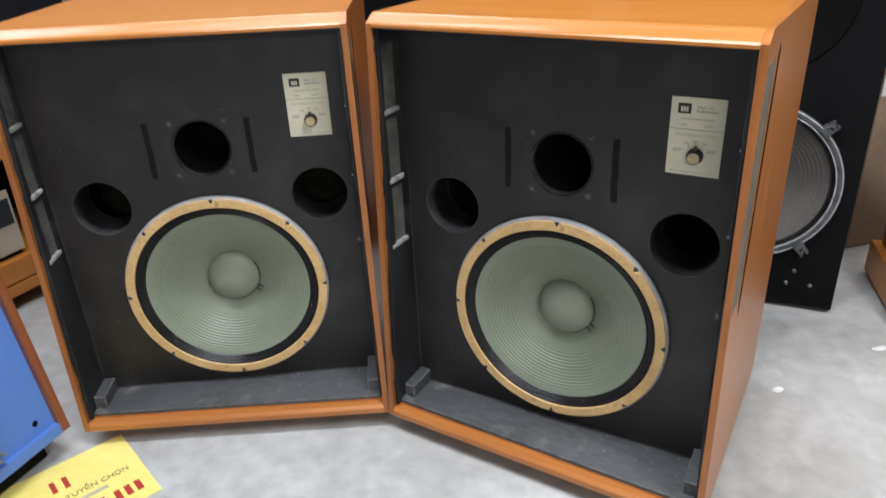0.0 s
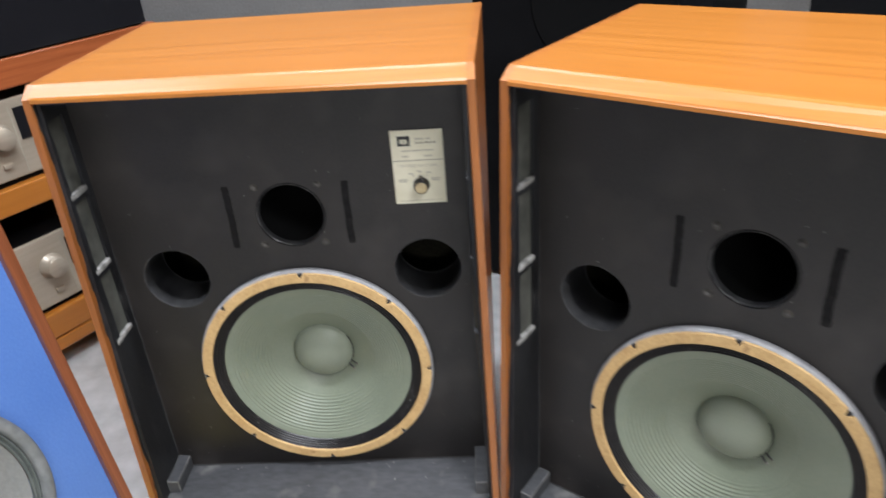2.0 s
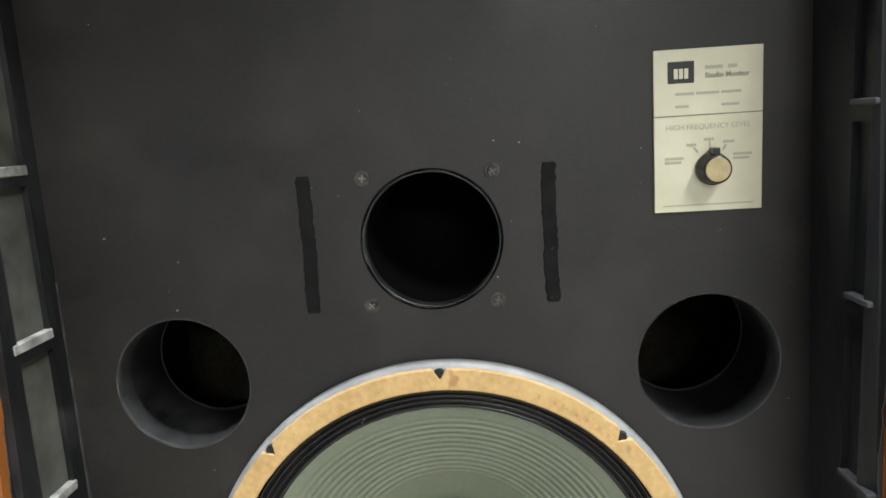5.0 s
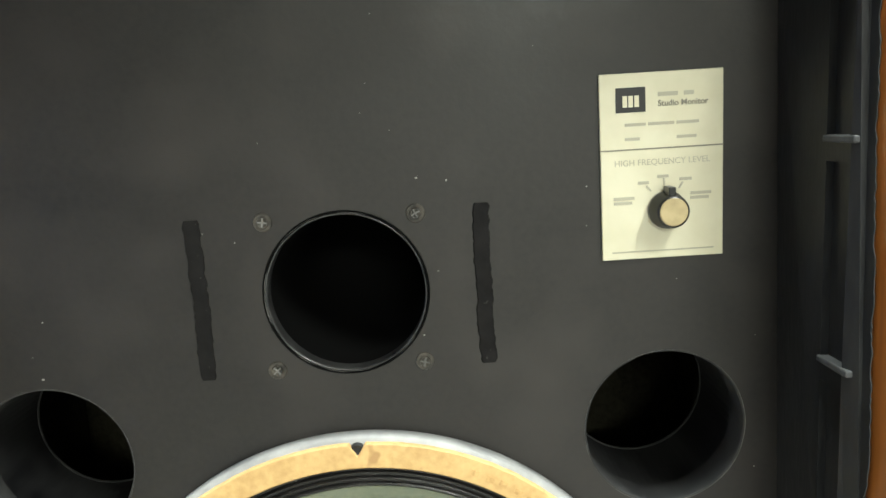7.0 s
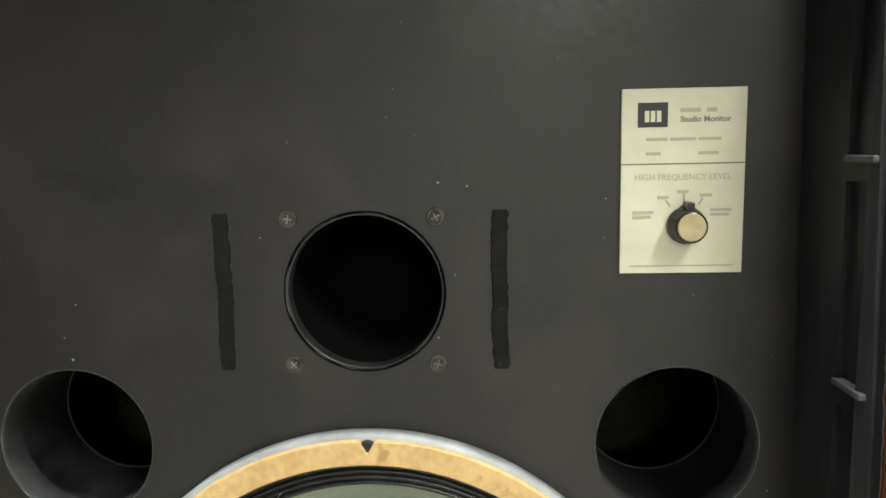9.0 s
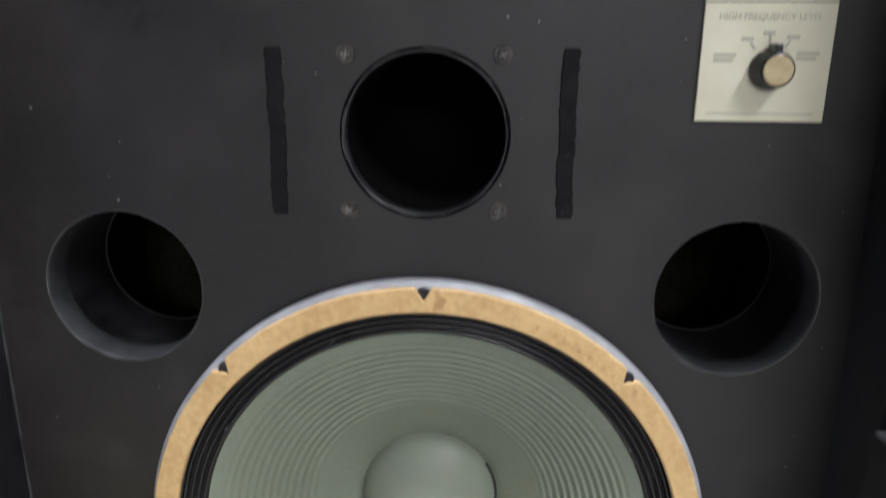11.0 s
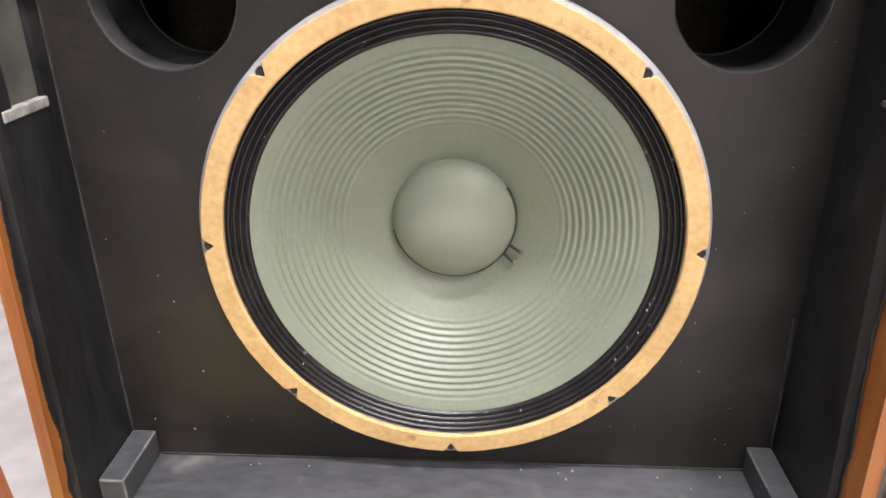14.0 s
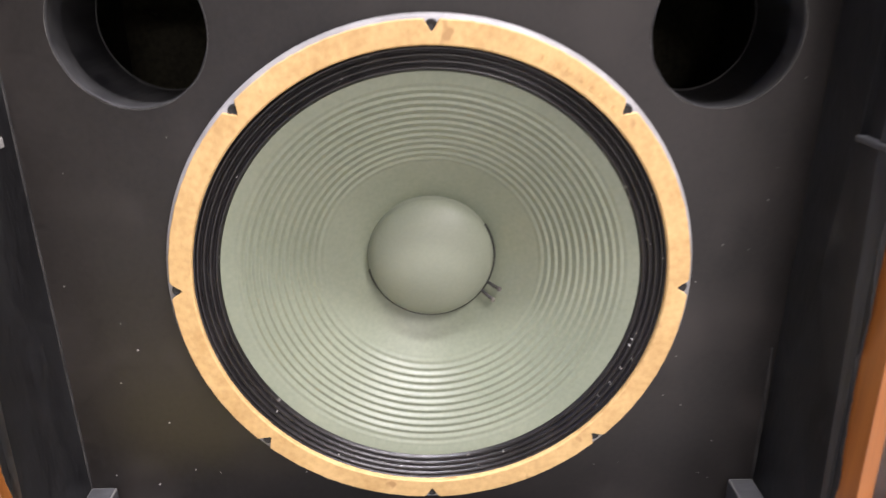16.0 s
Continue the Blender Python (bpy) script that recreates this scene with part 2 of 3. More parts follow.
def lathe(bm, profile, cx=0.0, cz=0.0, segs=96, closed=False):
    """A profile of (radius, y) turned about the axis along y through (cx, cz)."""
    rings = []
    for r, y in profile:
        if r < 1e-5:
            rings.append([bm.verts.new((cx, y, cz))])
        else:
            rings.append([bm.verts.new((cx + r * math.cos(2 * math.pi * i / segs), y, cz + r * math.sin(2 * math.pi * i / segs))) for i in range(segs)])
    if closed:
        rings.append(rings[0])
    for a, b in zip(rings, rings[1:]):
        for i in range(segs):
            j = (i + 1) % segs
            if len(a) == 1 and len(b) == 1:
                continue
            if len(a) == 1:
                bm.faces.new((a[0], b[i], b[j]))
            elif len(b) == 1:
                bm.faces.new((a[i], a[j], b[0]))
            else:
                bm.faces.new((a[i], a[j], b[j], b[i]))
    return bm


def turned(profile, cx=0.0, cz=0.0, segs=96, closed=False):
    return lathe(bmesh.new(), profile, cx, cz, segs, closed)


def pierced(outline, circles, rects, y0, y1):
    """A board in the xz plane from y0 to y1, with round and square openings through it."""
    bm = bmesh.new()
    loops = [outline]
    for cx, cz, r in circles:
        loops.append([(cx + r * math.cos(2 * math.pi * i / 64), cz + r * math.sin(2 * math.pi * i / 64)) for i in range(64)])
    for x0, x1, z0, z1 in rects:
        loops.append([(x0, z0), (x1, z0), (x1, z1), (x0, z1)])
    edges = []
    for loop in loops:
        vs = [bm.verts.new((x, y0, z)) for x, z in loop]
        edges += [bm.edges.new((a, b)) for a, b in zip(vs, vs[1:] + vs[:1])]
    bmesh.ops.triangle_fill(bm, use_beauty=True, edges=edges)
    ext = bmesh.ops.extrude_face_region(bm, geom=bm.faces[:])
    bmesh.ops.translate(bm, vec=(0, y1 - y0, 0), verts=[v for v in ext["geom"] if isinstance(v, bmesh.types.BMVert)])
    return bm


def prism(outline, x0, x1):
    """An outline of (y, z) drawn out along x."""
    bm = bmesh.new()
    ends = [[bm.verts.new((x, y, z)) for y, z in outline] for x in (x0, x1)]
    n = len(outline)
    for i in range(n):
        j = (i + 1) % n
        bm.faces.new((ends[0][i], ends[0][j], ends[1][j], ends[1][i]))
    bm.faces.new(ends[0])
    bm.faces.new(ends[1][::-1])
    return bm


def wire(name, points, radius, mat, parent=None, label=""):
    """A round wire through the points, as a mesh."""
    cu = bpy.data.curves.new(name, "CURVE")
    cu.dimensions, cu.bevel_depth, cu.bevel_resolution = "3D", radius, 2
    sp = cu.splines.new("NURBS")
    sp.points.add(len(points) - 1)
    for p, co in zip(sp.points, points):
        p.co = (*co, 1)
    sp.use_endpoint_u, sp.order_u = True, 3
    tmp = new(name, cu)
    me = bpy.data.meshes.new_from_object(tmp)
    bpy.data.objects.remove(tmp)
    me.materials.clear()
    me.materials.append(mat)
    ob = new(name, me)
    if parent is not None:
        ob.parent = parent
    return tagged(ob, label)


# ---- room ----
tagged(part("floor", boxed(-4, 5, -4, 4, -0.1, 0), CONCRETE), "worn light grey concrete floor with faint stains", "floor", kind="structure")
tagged(part("ceiling", boxed(-4, 5, -4, 4, 2.9, 3.0), CEIL), "plain white ceiling", "ceiling", kind="structure")
for nm, b in (("wall_north", (-4, 5, 4, 4.15, 0, 2.9)), ("wall_south", (-4, 5, -4.15, -4, 0, 2.9)), ("wall_west", (-4.15, -4, -4, 4, 0, 2.9)), ("wall_east", (5, 5.15, -4, 4, 0, 2.9))):
    tagged(part(nm, boxed(*b), BOUNCEWALL if nm == "wall_south" else WALL), "plain pale painted wall", "wall", kind="structure")


# ---- studio monitors ----
A, TOP, BOT = 0.305, 0.7965, 0.037     # half width, top and underside
HEAD = 0.7765                          # underside of the top panel
IN = 0.289                             # half width inside
DEEP = 0.365                           # the back
SIDE, SIDE_R = 0.0100, 0.0105          # thickness of the two sides
ZC = 0.28                              # height of the woofer's centre


def woofer(parent, cz):
    w = part("woofer", turned([(0.178, 0.0), (0.1956, 0.0), (0.1956, -0.0075), (0.1940, -0.0105), (0.178, -0.0105)], 0, cz, 128, True), ALU, parent, "grey cast aluminium basket rim", True)
    bm = bmesh.new()
    r_in, r_out, y0, y1 = 0.1755, 0.1922, -0.0105, -0.0145
    half, deep = 0.0062, 0.0080                # each notch: half its width, and its depth
    near = (0.0, 0.0008, 0.0020, 0.0036, 0.0052, 0.0066, 0.0080)
    offs = sorted({o * q / r_out for o in near for q in (-1, 1)} | {(k - 15.5) / 16 * math.pi / 8 for k in range(32) if abs(k - 15.5) > 4})
    rnd = random.Random(9)
    cols = []
    for k in range(8):
        wide = half * rnd.uniform(0.85, 1.1)
        for o in offs:
            a = k * math.pi / 4 + o
            u = abs(o) * r_out / wide
            ro = r_out - (deep * min(1.0, 1.12 * (1 - u)) if u < 1 else 0.0) + rnd.uniform(-0.0002, 0.0002)
            c, sn = math.cos(a), math.sin(a)
            cols.append([bm.verts.new((r * c, y, cz + r * sn)) for r, y in ((r_in, y0), (r_in, y1 + 0.001), (r_in + 0.001, y1), (ro - 0.0007, y1), (ro, y1 + 0.0007), (ro, y0))])
    segs = len(cols)
    for i in range(segs):
        p, q = cols[i], cols[(i + 1) % segs]
        for k in range(5):
            bm.faces.new((p[k], q[k], q[k + 1], p[k + 1]))
    part("gasket", bm, GASKET, w, "tan cork gasket with screw notches")
    rnd = random.Random(21)
    for k in range(7):                         # remains of faded print on the cork
        a = radians(24 + 3.1 * k + rnd.uniform(-0.4, 0.4))
        t = boxed(-0.0028, 0.0024, -0.0148, -0.0144, -0.0024, 0.0022 * rnd.uniform(0.3, 1))
        bmesh.ops.transform(t, matrix=Matrix.Translation((0.1835 * math.sin(a), 0, cz + 0.1835 * math.cos(a))) @ Matrix.Rotation(a, 4, "Y"), verts=t.verts[:])
        part("faded_print", t, STAIN, w)
    prof = [(0.1765, -0.0095)]
    for i in range(49):
        u = i / 48
        prof.append((0.1755 - 0.0178 * u, -0.0065 + 0.004 * u - 0.0026 * abs(math.sin(u * math.pi * 4))))
    prof.append((0.1568, 0.002))
    part("surround", turned(prof, 0, cz, 128), SURROUND, w, "black pleated cloth surround", True)
    prof = []
    for i in range(221):
        u = i / 220
        r = 0.1578 - (0.1578 - 0.047) * u
        y = -0.003 + 0.0585 * u ** 1.15
        if 0.084 < r < 0.151:
            k = (r - 0.084) / (0.151 - 0.084)
            y += 0.0007 * math.sin(k * 2 * math.pi * 13) * min(1, 6 * k, 6 * (1 - k))
        prof.append((r, y))
    part("cone", turned(prof, 0, cz, 160), CONE, w, "ribbed green-grey paper cone", True)
    prof = [(0.0524, 0.0520)] + [(0.0517 * math.cos(t * math.pi / 2 / 24), 0.0512 - 0.0265 * math.sin(t * math.pi / 2 / 24)) for t in range(24)] + [(0, 0.0247)]
    part("dust_cap", turned(prof, 0, cz, 96), DOME, w, "domed green-grey dust cap", True)
    # lower arc only: shade in the crease below the cap, painted dark
    shade_arc = turned([(0.0533, 0.0500), (0.0528, 0.0485), (0.0520, 0.0483), (0.0512, 0.0496)], 0, cz, 96)
    bmesh.ops.delete(shade_arc, geom=[v for v in shade_arc.verts if v.co.z - cz > 0.012 + 0.4 * v.co.x], context="VERTS")
    part("cap_shade", shade_arc, CAPSHADE, w, "dark arc standing for shade under the cap", True)
    for a in (-24, -34):
        c, s = math.cos(radians(a)), math.sin(radians(a))
        wire("lead", [(0.050 * c, 0.048, cz + 0.051 * s), (0.054 * c, 0.0440, cz + 0.055 * s), (0.0605 * c, 0.0415, cz + 0.0615 * s)], 0.0014, LEAD, w)
        bm = bmesh.new()
        bmesh.ops.create_icosphere(bm, subdivisions=2, radius=0.0022, matrix=Matrix.Translation((0.0618 * c, 0.0408, cz + 0.0628 * s)))
        part("lead_eyelet", bm, STEEL, w, "", True)
    first = None
    for k in range(8):
        a = k * math.pi / 4
        if first is None:
            first = part("screw", turned([(0, -0.0120), (0.0015, -0.0120), (0.0040, -0.0130), (0.0047, -0.0118), (0.0050, -0.0100)], 0, 0, 16), TUBE, w, "")
            ob = first
        else:
            ob = new("screw", first.data)
            ob.parent = w
        ob.location = (0.1872 * math.sin(a), 0, cz + 0.1872 * math.cos(a))
    return w


def control_plate(parent):
    x0, x1, z0, z1 = 0.1615, 0.2365, ZC + 0.2977, ZC + 0.411
    p = part("control_plate", boxed(x0, x1, -0.0025, 0.0, z0, z1, 0.0006), CREAM, parent, "cream enamelled control plate with dark print")
    w, h = x1 - x0, z1 - z0

    def bar(a, b, c, d, mat=GREYINK, y=-0.0029, name="print_bar"):
        return part(name, boxed(x0 + a * w, x0 + b * w, y, -0.0024, z1 - d * h, z1 - c * h), mat, p)

    bar(0.13, 0.37, 0.075, 0.205, INK, name="maker_mark")
    for a in (0.185, 0.232, 0.280):
        part("maker_mark_inlay", boxed(x0 + a * w, x0 + (a + 0.036) * w, -0.0033, -0.0028, z1 - 0.178 * h, z1 - 0.118 * h), CREAM, p)
    bar(0.0, 1.0, 0.398, 0.405, DIMINK, name="dividing_line")
    for a, b, c in ((0.47, 0.63, 0.107), (0.68, 0.76, 0.107)):
        bar(a, b, c, c + 0.022)
    for a, b, c in ((0.2, 0.37, 0.262), (0.39, 0.6, 0.262), (0.62, 0.8, 0.262), (0.2, 0.32, 0.338), (0.62, 0.78, 0.338), 
                    (0.3, 0.39, 0.575), (0.46, 0.55, 0.545), (0.64, 0.74, 0.565), (0.1, 0.27, 0.655), (0.1, 0.25, 0.68), (0.73, 0.9, 0.645), (0.73, 0.88, 0.67)):
        bar(a, b, c, c + 0.016)
    bar(0.08, 0.92, 0.955, 0.962)
    for body, size, fx, fz, mat, heavy in (("HIGH FREQUENCY LEVEL", 0.0052, 0.5, 0.488, GREYINK, 0.0), ("Studio Monitor", 0.0049, 0.672, 0.180, DIMINK, 0.00012)):
        cu = bpy.data.curves.new("lettering", "FONT")
        cu.body, cu.size, cu.extrude, cu.align_x, cu.offset = body, size, 0.0001, "CENTER", heavy
        tmp = new("lettering", cu)
        me = bpy.data.meshes.new_from_object(tmp)
        bpy.data.objects.remove(tmp)
        me.materials.clear()
        me.materials.append(mat)
        me.transform(pose(x0 + fx * w, -0.0027, z1 - fz * h, 90, 0, 0))
        new("lettering", me).parent = p
    kx, kz = x0 + 0.53 * w, z1 - 0.735 * h
    for deg in (-38, -4, 32):
        t = boxed(-0.0005, 0.0005, -0.0030, -0.0024, 0.0150, 0.0195)
        bmesh.ops.transform(t, matrix=Matrix.Translation((kx, 0, kz)) @ Matrix.Rotation(radians(deg), 4, "Y"), verts=t.verts[:])
        part("tick", t, GREYINK, p)
    k = part("knob", turned([(0, -0.003), (0.0116, -0.003), (0.0116, -0.006), (0.0104, -0.0075), (0.0099, -0.0160), (0.0092, -0.0170), (0, -0.0170)], kx, kz, 40), KNOB, p, "black fluted knob", True)
    part("knob_pointer", boxed(kx - 0.0022, kx + 0.0022, -0.0150, -0.004, kz + 0.009, kz + 0.0148, 0.0006), KNOB, p)
    part("knob_cap", turned([(0, -0.0178), (0.0080, -0.0178), (0.0085, -0.0173), (0.0085, -0.0166)], kx, kz, 40), KNOB_CAP, p, "tan metal knob cap")
    return p


def rough_ring(r0, r1, deep, cx, cz, seed):
    """A slightly uneven turned ring whose lip stands just proud of the board."""
    bm = turned([(r0 + 0.0006, deep), (r0, 0.004), (r0 + 0.0002, 0.0006), (r0 + 0.0008, -0.0004), (r1, -0.0002), (r1, deep)], cx, cz, 96)
    for v in bm.verts:
        n = noise.noise(Vector((v.co.x * 60, v.co.z * 60, seed)))
        if v.co.y < 0.003:
            v.co.x += (v.co.x - cx) * 0.010 * n
            v.co.z += (v.co.z - cz) * 0.010 * n
            v.co.y += 0.0004 * n
    return bm


def draw_in(bm):
    """The right side draws in towards the top and its front edge stands further forward."""
    for v in bm.verts:
        if v.co.x > 0.15:
            up = min(1.0, max(0.0, (v.co.z - 0.05) / 0.28))
            back = min(1.0, max(0.0, 1 - v.co.y / DEEP))
            v.co.x -= (0.0085 + 0.011 * up) * back
            v.co.y -= 0.022 * min(1.0, max(0.0, -v.co.y / 0.0685))
    return bm


def ragged_strip(x, flip, seed, bare):
    """Black paint run over the wooden edge: a thin strip with an uneven outer border, upright at x."""
    rnd = random.Random(seed)
    bm = bmesh.new()
    cols, d = [], 0.003
    n = 260
    for i in range(n + 1):
        k = i / n
        z = BOT + 0.024 + k * (HEAD - BOT - 0.0275)
        edge = -0.1036 + 0.0351 * (z - BOT) / (HEAD + 0.0055 - BOT) + bare * (1 - (0.2 if bare < 0.02 else 0.75) * k) + 0.0005
        d = min(0.0075, max(0.0008, d + rnd.uniform(-0.0011, 0.0011)))
        cols.append([bm.verts.new((x + dx, y, z)) for dx, y in ((0, edge), (flip * 0.0005, edge), (flip * 0.0005, edge - d), (0, edge - d - 0.0002))])
    for p, q in zip(cols, cols[1:]):
        for j in range(3):
            bm.faces.new((p[j], p[j + 1], q[j + 1], q[j]))
    return bm


def felt_strip(x, half, z0, z1, seed):
    """A thin upright strip with frayed long edges."""
    rnd = random.Random(seed)
    bm = bmesh.new()
    rows, n, sway = [], 44, 0.0
    for i in range(n + 1):
        z = z0 + (z1 - z0) * i / n
        sway = 0.8 * sway + rnd.uniform(-0.0004, 0.0004)
        thin = 0.0010 if i in (0, n) else 0.0
        a, b = x - half + sway + rnd.uniform(-0.0004, 0.0004) + thin, x + half + sway + rnd.uniform(-0.0004, 0.0004) - thin
        rows.append([bm.verts.new(c) for c in ((a, 0.0, z), (a + 0.0006, -0.0011, z), (b - 0.0006, -0.0011, z), (b, 0.0, z))])
    for p, q in zip(rows, rows[1:]):
        for j in range(3):
            bm.faces.new((p[j], p[j + 1], q[j + 1], q[j]))
    return bm


def studio_monitor(m, label):
    s = thing("studio_monitor", m, label, "loudspeaker", "pair of studio monitors")
    # case
    # the front leans back: deeper below than above
    lo, hi = -0.1036, -0.0685
    z_hi = HEAD + 0.0055
    z0, z1 = ZC + 0.105, ZC + 0.470
    inner, inner_r = A - SIDE, A - SIDE_R
    in_r = inner_r - 0.006
    part("top_panel", draw_in(prism([(hi, HEAD), (hi, z_hi - 0.001), (hi + 0.002, z_hi + 0.002), (-0.051, TOP - 0.002), (-0.047, TOP), (DEEP, TOP), (DEEP, HEAD)], -inner, inner_r)), WOOD_X, s, "orange walnut veneer top with bevelled front")
    part("bottom_panel", draw_in(prism([(lo, BOT), (lo, BOT + 0.0105), (lo + 0.0015, BOT + 0.0125), (lo + 0.006, BOT + 0.0165), (lo + 0.0205, BOT + 0.0165), (lo + 0.0205, BOT + 0.019), (DEEP, BOT + 0.019), (DEEP, BOT)], -inner, inner_r)), TRIM_X, s, "orange wooden bottom with bevelled front")
    for sx in (-1, 1):
        side, wood_in, lin_in = (SIDE, inner, IN) if sx < 0 else (SIDE_R, inner_r, in_r)
        w0, w1 = (-0.055, -0.016) if sx < 0 else (-0.060, -0.044)
        lift = 0.001 if sx < 0 else 0.012
        s0, s1 = (-0.046, -0.016) if sx < 0 else (-0.048, 0.008)
        outline = [(lo, BOT), (DEEP, BOT), (DEEP, TOP), (-0.047, TOP), (hi, z_hi)]
        bm = pierced(outline, [], [(s0, s1, z0, z1)], 0, side)
        bmesh.ops.transform(bm, matrix=Matrix(((0, sx, 0, sx * wood_in), (1, 0, 0, 0), (0, 0, 1, 0), (0, 0, 0, 1))), verts=bm.verts[:])
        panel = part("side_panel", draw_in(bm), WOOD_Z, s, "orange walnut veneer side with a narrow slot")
        panel.data.materials.append(SHADE_Z)
        for f in panel.data.polygons:              # the bare front edge and inner face are darker, shade painted in
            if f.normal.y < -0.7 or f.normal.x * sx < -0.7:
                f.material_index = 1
        part("slot_board", draw_in(boxed(*sorted((sx * (wood_in + 0.0002), sx * (A - 0.0004))), s0 + 0.0001, s1 - 0.0001, z0 + 0.0001, z1 - 0.0001)), SLOT, s, "grey-green board in the side slot")
        # black lining with three windows
        bare = 0.013 if sx < 0 else 0.026      # wood left unpainted at the front
        outline = [(lo + bare, BOT + 0.0192), (0.0, BOT + 0.0192), (0.0, HEAD - 0.0001), (hi + (0.010 if sx < 0 else 0.006), HEAD - 0.0001)]
        bm = pierced(outline, [], [(w0, w1, ZC + lift + 0.112 + 0.122 * i, ZC + lift + 0.222 + 0.122 * i) for i in range(3)], 0, wood_in - lin_in)
        bmesh.ops.transform(bm, matrix=Matrix(((0, sx, 0, sx * lin_in), (1, 0, 0, 0), (0, 0, 1, 0), (0, 0, 0, 1))), verts=bm.verts[:])
        part("side_lining", draw_in(bm), BLACK_SIDE, s, "scuffed black lining with slot windows")
        part("paint_edge", draw_in(ragged_strip(sx * wood_in, -sx, 3 + sx, bare)), BLACK_SIDE, s, "ragged black paint on the wooden edge")
        part("corner_dust", draw_in(boxed(*sorted((sx * lin_in, sx * (lin_in - 0.0012))), -0.0012, 0, ZC - 0.189, ZC + (0.27 if sx < 0 else -0.06))), DUSTLINE, s, "pale dust along the corner")
        # added sheet: the shade within the windows is put into its dark colour
        part("window_shade_sheet", draw_in(boxed(*sorted((sx * (wood_in - 0.0014), sx * (wood_in - 0.0003))), w0 - 0.004, w1 + 0.004, z0 + 0.004, z1 - 0.002)), SLOT_DIM if sx < 0 else BLACK_SIDE, s, "dark sheet standing for shade in the windows")
        for i in range(3):
            zz = ZC + lift + 0.112 + 0.122 * i
            # left ledges catch the light: painted pale there, dark on the right
            part("window_ledge", draw_in(boxed(*sorted((sx * (wood_in - 0.0005), sx * (lin_in - 0.0012))), w0 - 0.0005 - (0.011 if i == 0 else 0.004), w1 + 0.002, zz - (0.0045 if sx < 0 else 0.0022), zz + (0.0030 if sx < 0 else 0.0018), 0.0010)), LITLEDGE if sx < 0 else DUSTY, s, "grey chipped ledge, light and shade put into its colour")
        edge_worn(part("cleat", draw_in(boxed(*sorted((sx * (lin_in - 0.022), sx * (lin_in - 0.0005))), -0.066, -0.0005, ZC - 0.2155, ZC - 0.189, 0.0014)), DUSTY, s, "dusty black corner cleat"), WORNEDGE)
    part("back_panel", boxed(-inner, inner_r, DEEP - 0.02, DEEP - 0.002, BOT + 0.0192, HEAD - 0.0001), MATT_BLACK, s)
    part("top_lining", draw_in(boxed(-IN, in_r, hi + 0.008, 0, HEAD - 0.0045, HEAD - 0.0002)), BLACK_SIDE, s)
    edge_worn(part("bottom_board", draw_in(boxed(-IN, in_r, lo + 0.0215, 0, BOT + 0.0192, ZC - 0.2155, 0.0010)), DUSTY, s, "dusty black inner bottom board"), WORNEDGE)
    part("board_dust", boxed(-IN + 0.023, in_r - 0.027, -0.0016, 0, ZC - 0.2155, ZC - 0.2140), DUSTLINE, s, "pale dust along the board")
    part("plinth", boxed(-A + 0.035, A - 0.035, -0.03, DEEP - 0.03, 0, BOT), MATT_BLACK, s, "recessed black plinth")
    # baffle
    outline = [(-inner, BOT + 0.0192), (inner_r - 0.0055, BOT + 0.0192), (inner_r - 0.0155, 0.33), (inner_r - 0.0155, HEAD - 0.0001), (-inner, HEAD - 0.0001)]
    holes = [(-0.2, ZC + 0.184, 0.0522), (0.2, ZC + 0.184, 0.0522), (0, ZC + 0.287, 0.0525), (0, ZC, 0.1785)]
    part("baffle", pierced(outline, holes, [], 0, 0.019), BLACK, s, "scuffed black painted baffle board")
    for x in (-0.2, 0.2):
        part("port_tube", turned([(0.0524, 0.021), (0.0524, 0.078), (0.0555, 0.078), (0.0555, 0.021)], x, ZC + 0.184, 64, True), TUBE, s, "black port tube")
        part("tube_end", turned([(0.0517, 0.0775), (0.0517, 0.0795), (0.0526, 0.0795), (0.0526, 0.0775)], x, ZC + 0.184, 64, True), EDGE, s, "grey worn end of the port tube")
        part("port_edge", rough_ring(0.0514, 0.0526, 0.022, x, ZC + 0.184, int(x * 10) + 7), EDGE, s, "worn grey port edge", True)
        part("port_lip", rough_ring(0.0521, 0.0527, 0.0008, x, ZC + 0.184, int(x * 10) + 19), PORTRIM, s, "chipped pale port lip", True)
    part("throat_lip", rough_ring(0.0510, 0.0515, 0.0008, 0, ZC + 0.287, 31), PORTRIM, s, "chipped pale throat lip", True)
    part("throat_ring", rough_ring(0.0495, 0.0508, 0.012, 0, ZC + 0.287, 5), THROAT, s, "dusty ring inside the throat", True)
    # closed off short; the depth's shade is put into its near-black colour
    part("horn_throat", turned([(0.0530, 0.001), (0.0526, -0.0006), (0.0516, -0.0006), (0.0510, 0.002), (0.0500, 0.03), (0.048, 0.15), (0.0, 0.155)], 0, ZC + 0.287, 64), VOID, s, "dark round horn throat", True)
    # added pads cover the bare wood; their dark colour holds the inner shade
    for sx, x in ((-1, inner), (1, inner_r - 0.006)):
        part("inner_wadding", boxed(*sorted((sx * (x - 0.001), sx * (x - 0.016))), 0.022, 0.198, BOT + 0.02, HEAD - 0.0005), FIBRE, s, "dark olive fibre wadding, inner shade put into its colour")
    part("wadding", boxed(-inner, inner_r - 0.006, 0.2, 0.23, BOT + 0.02, HEAD - 0.0005), FIBRE, s, "dark olive fibre wadding, inner shade put into its colour")
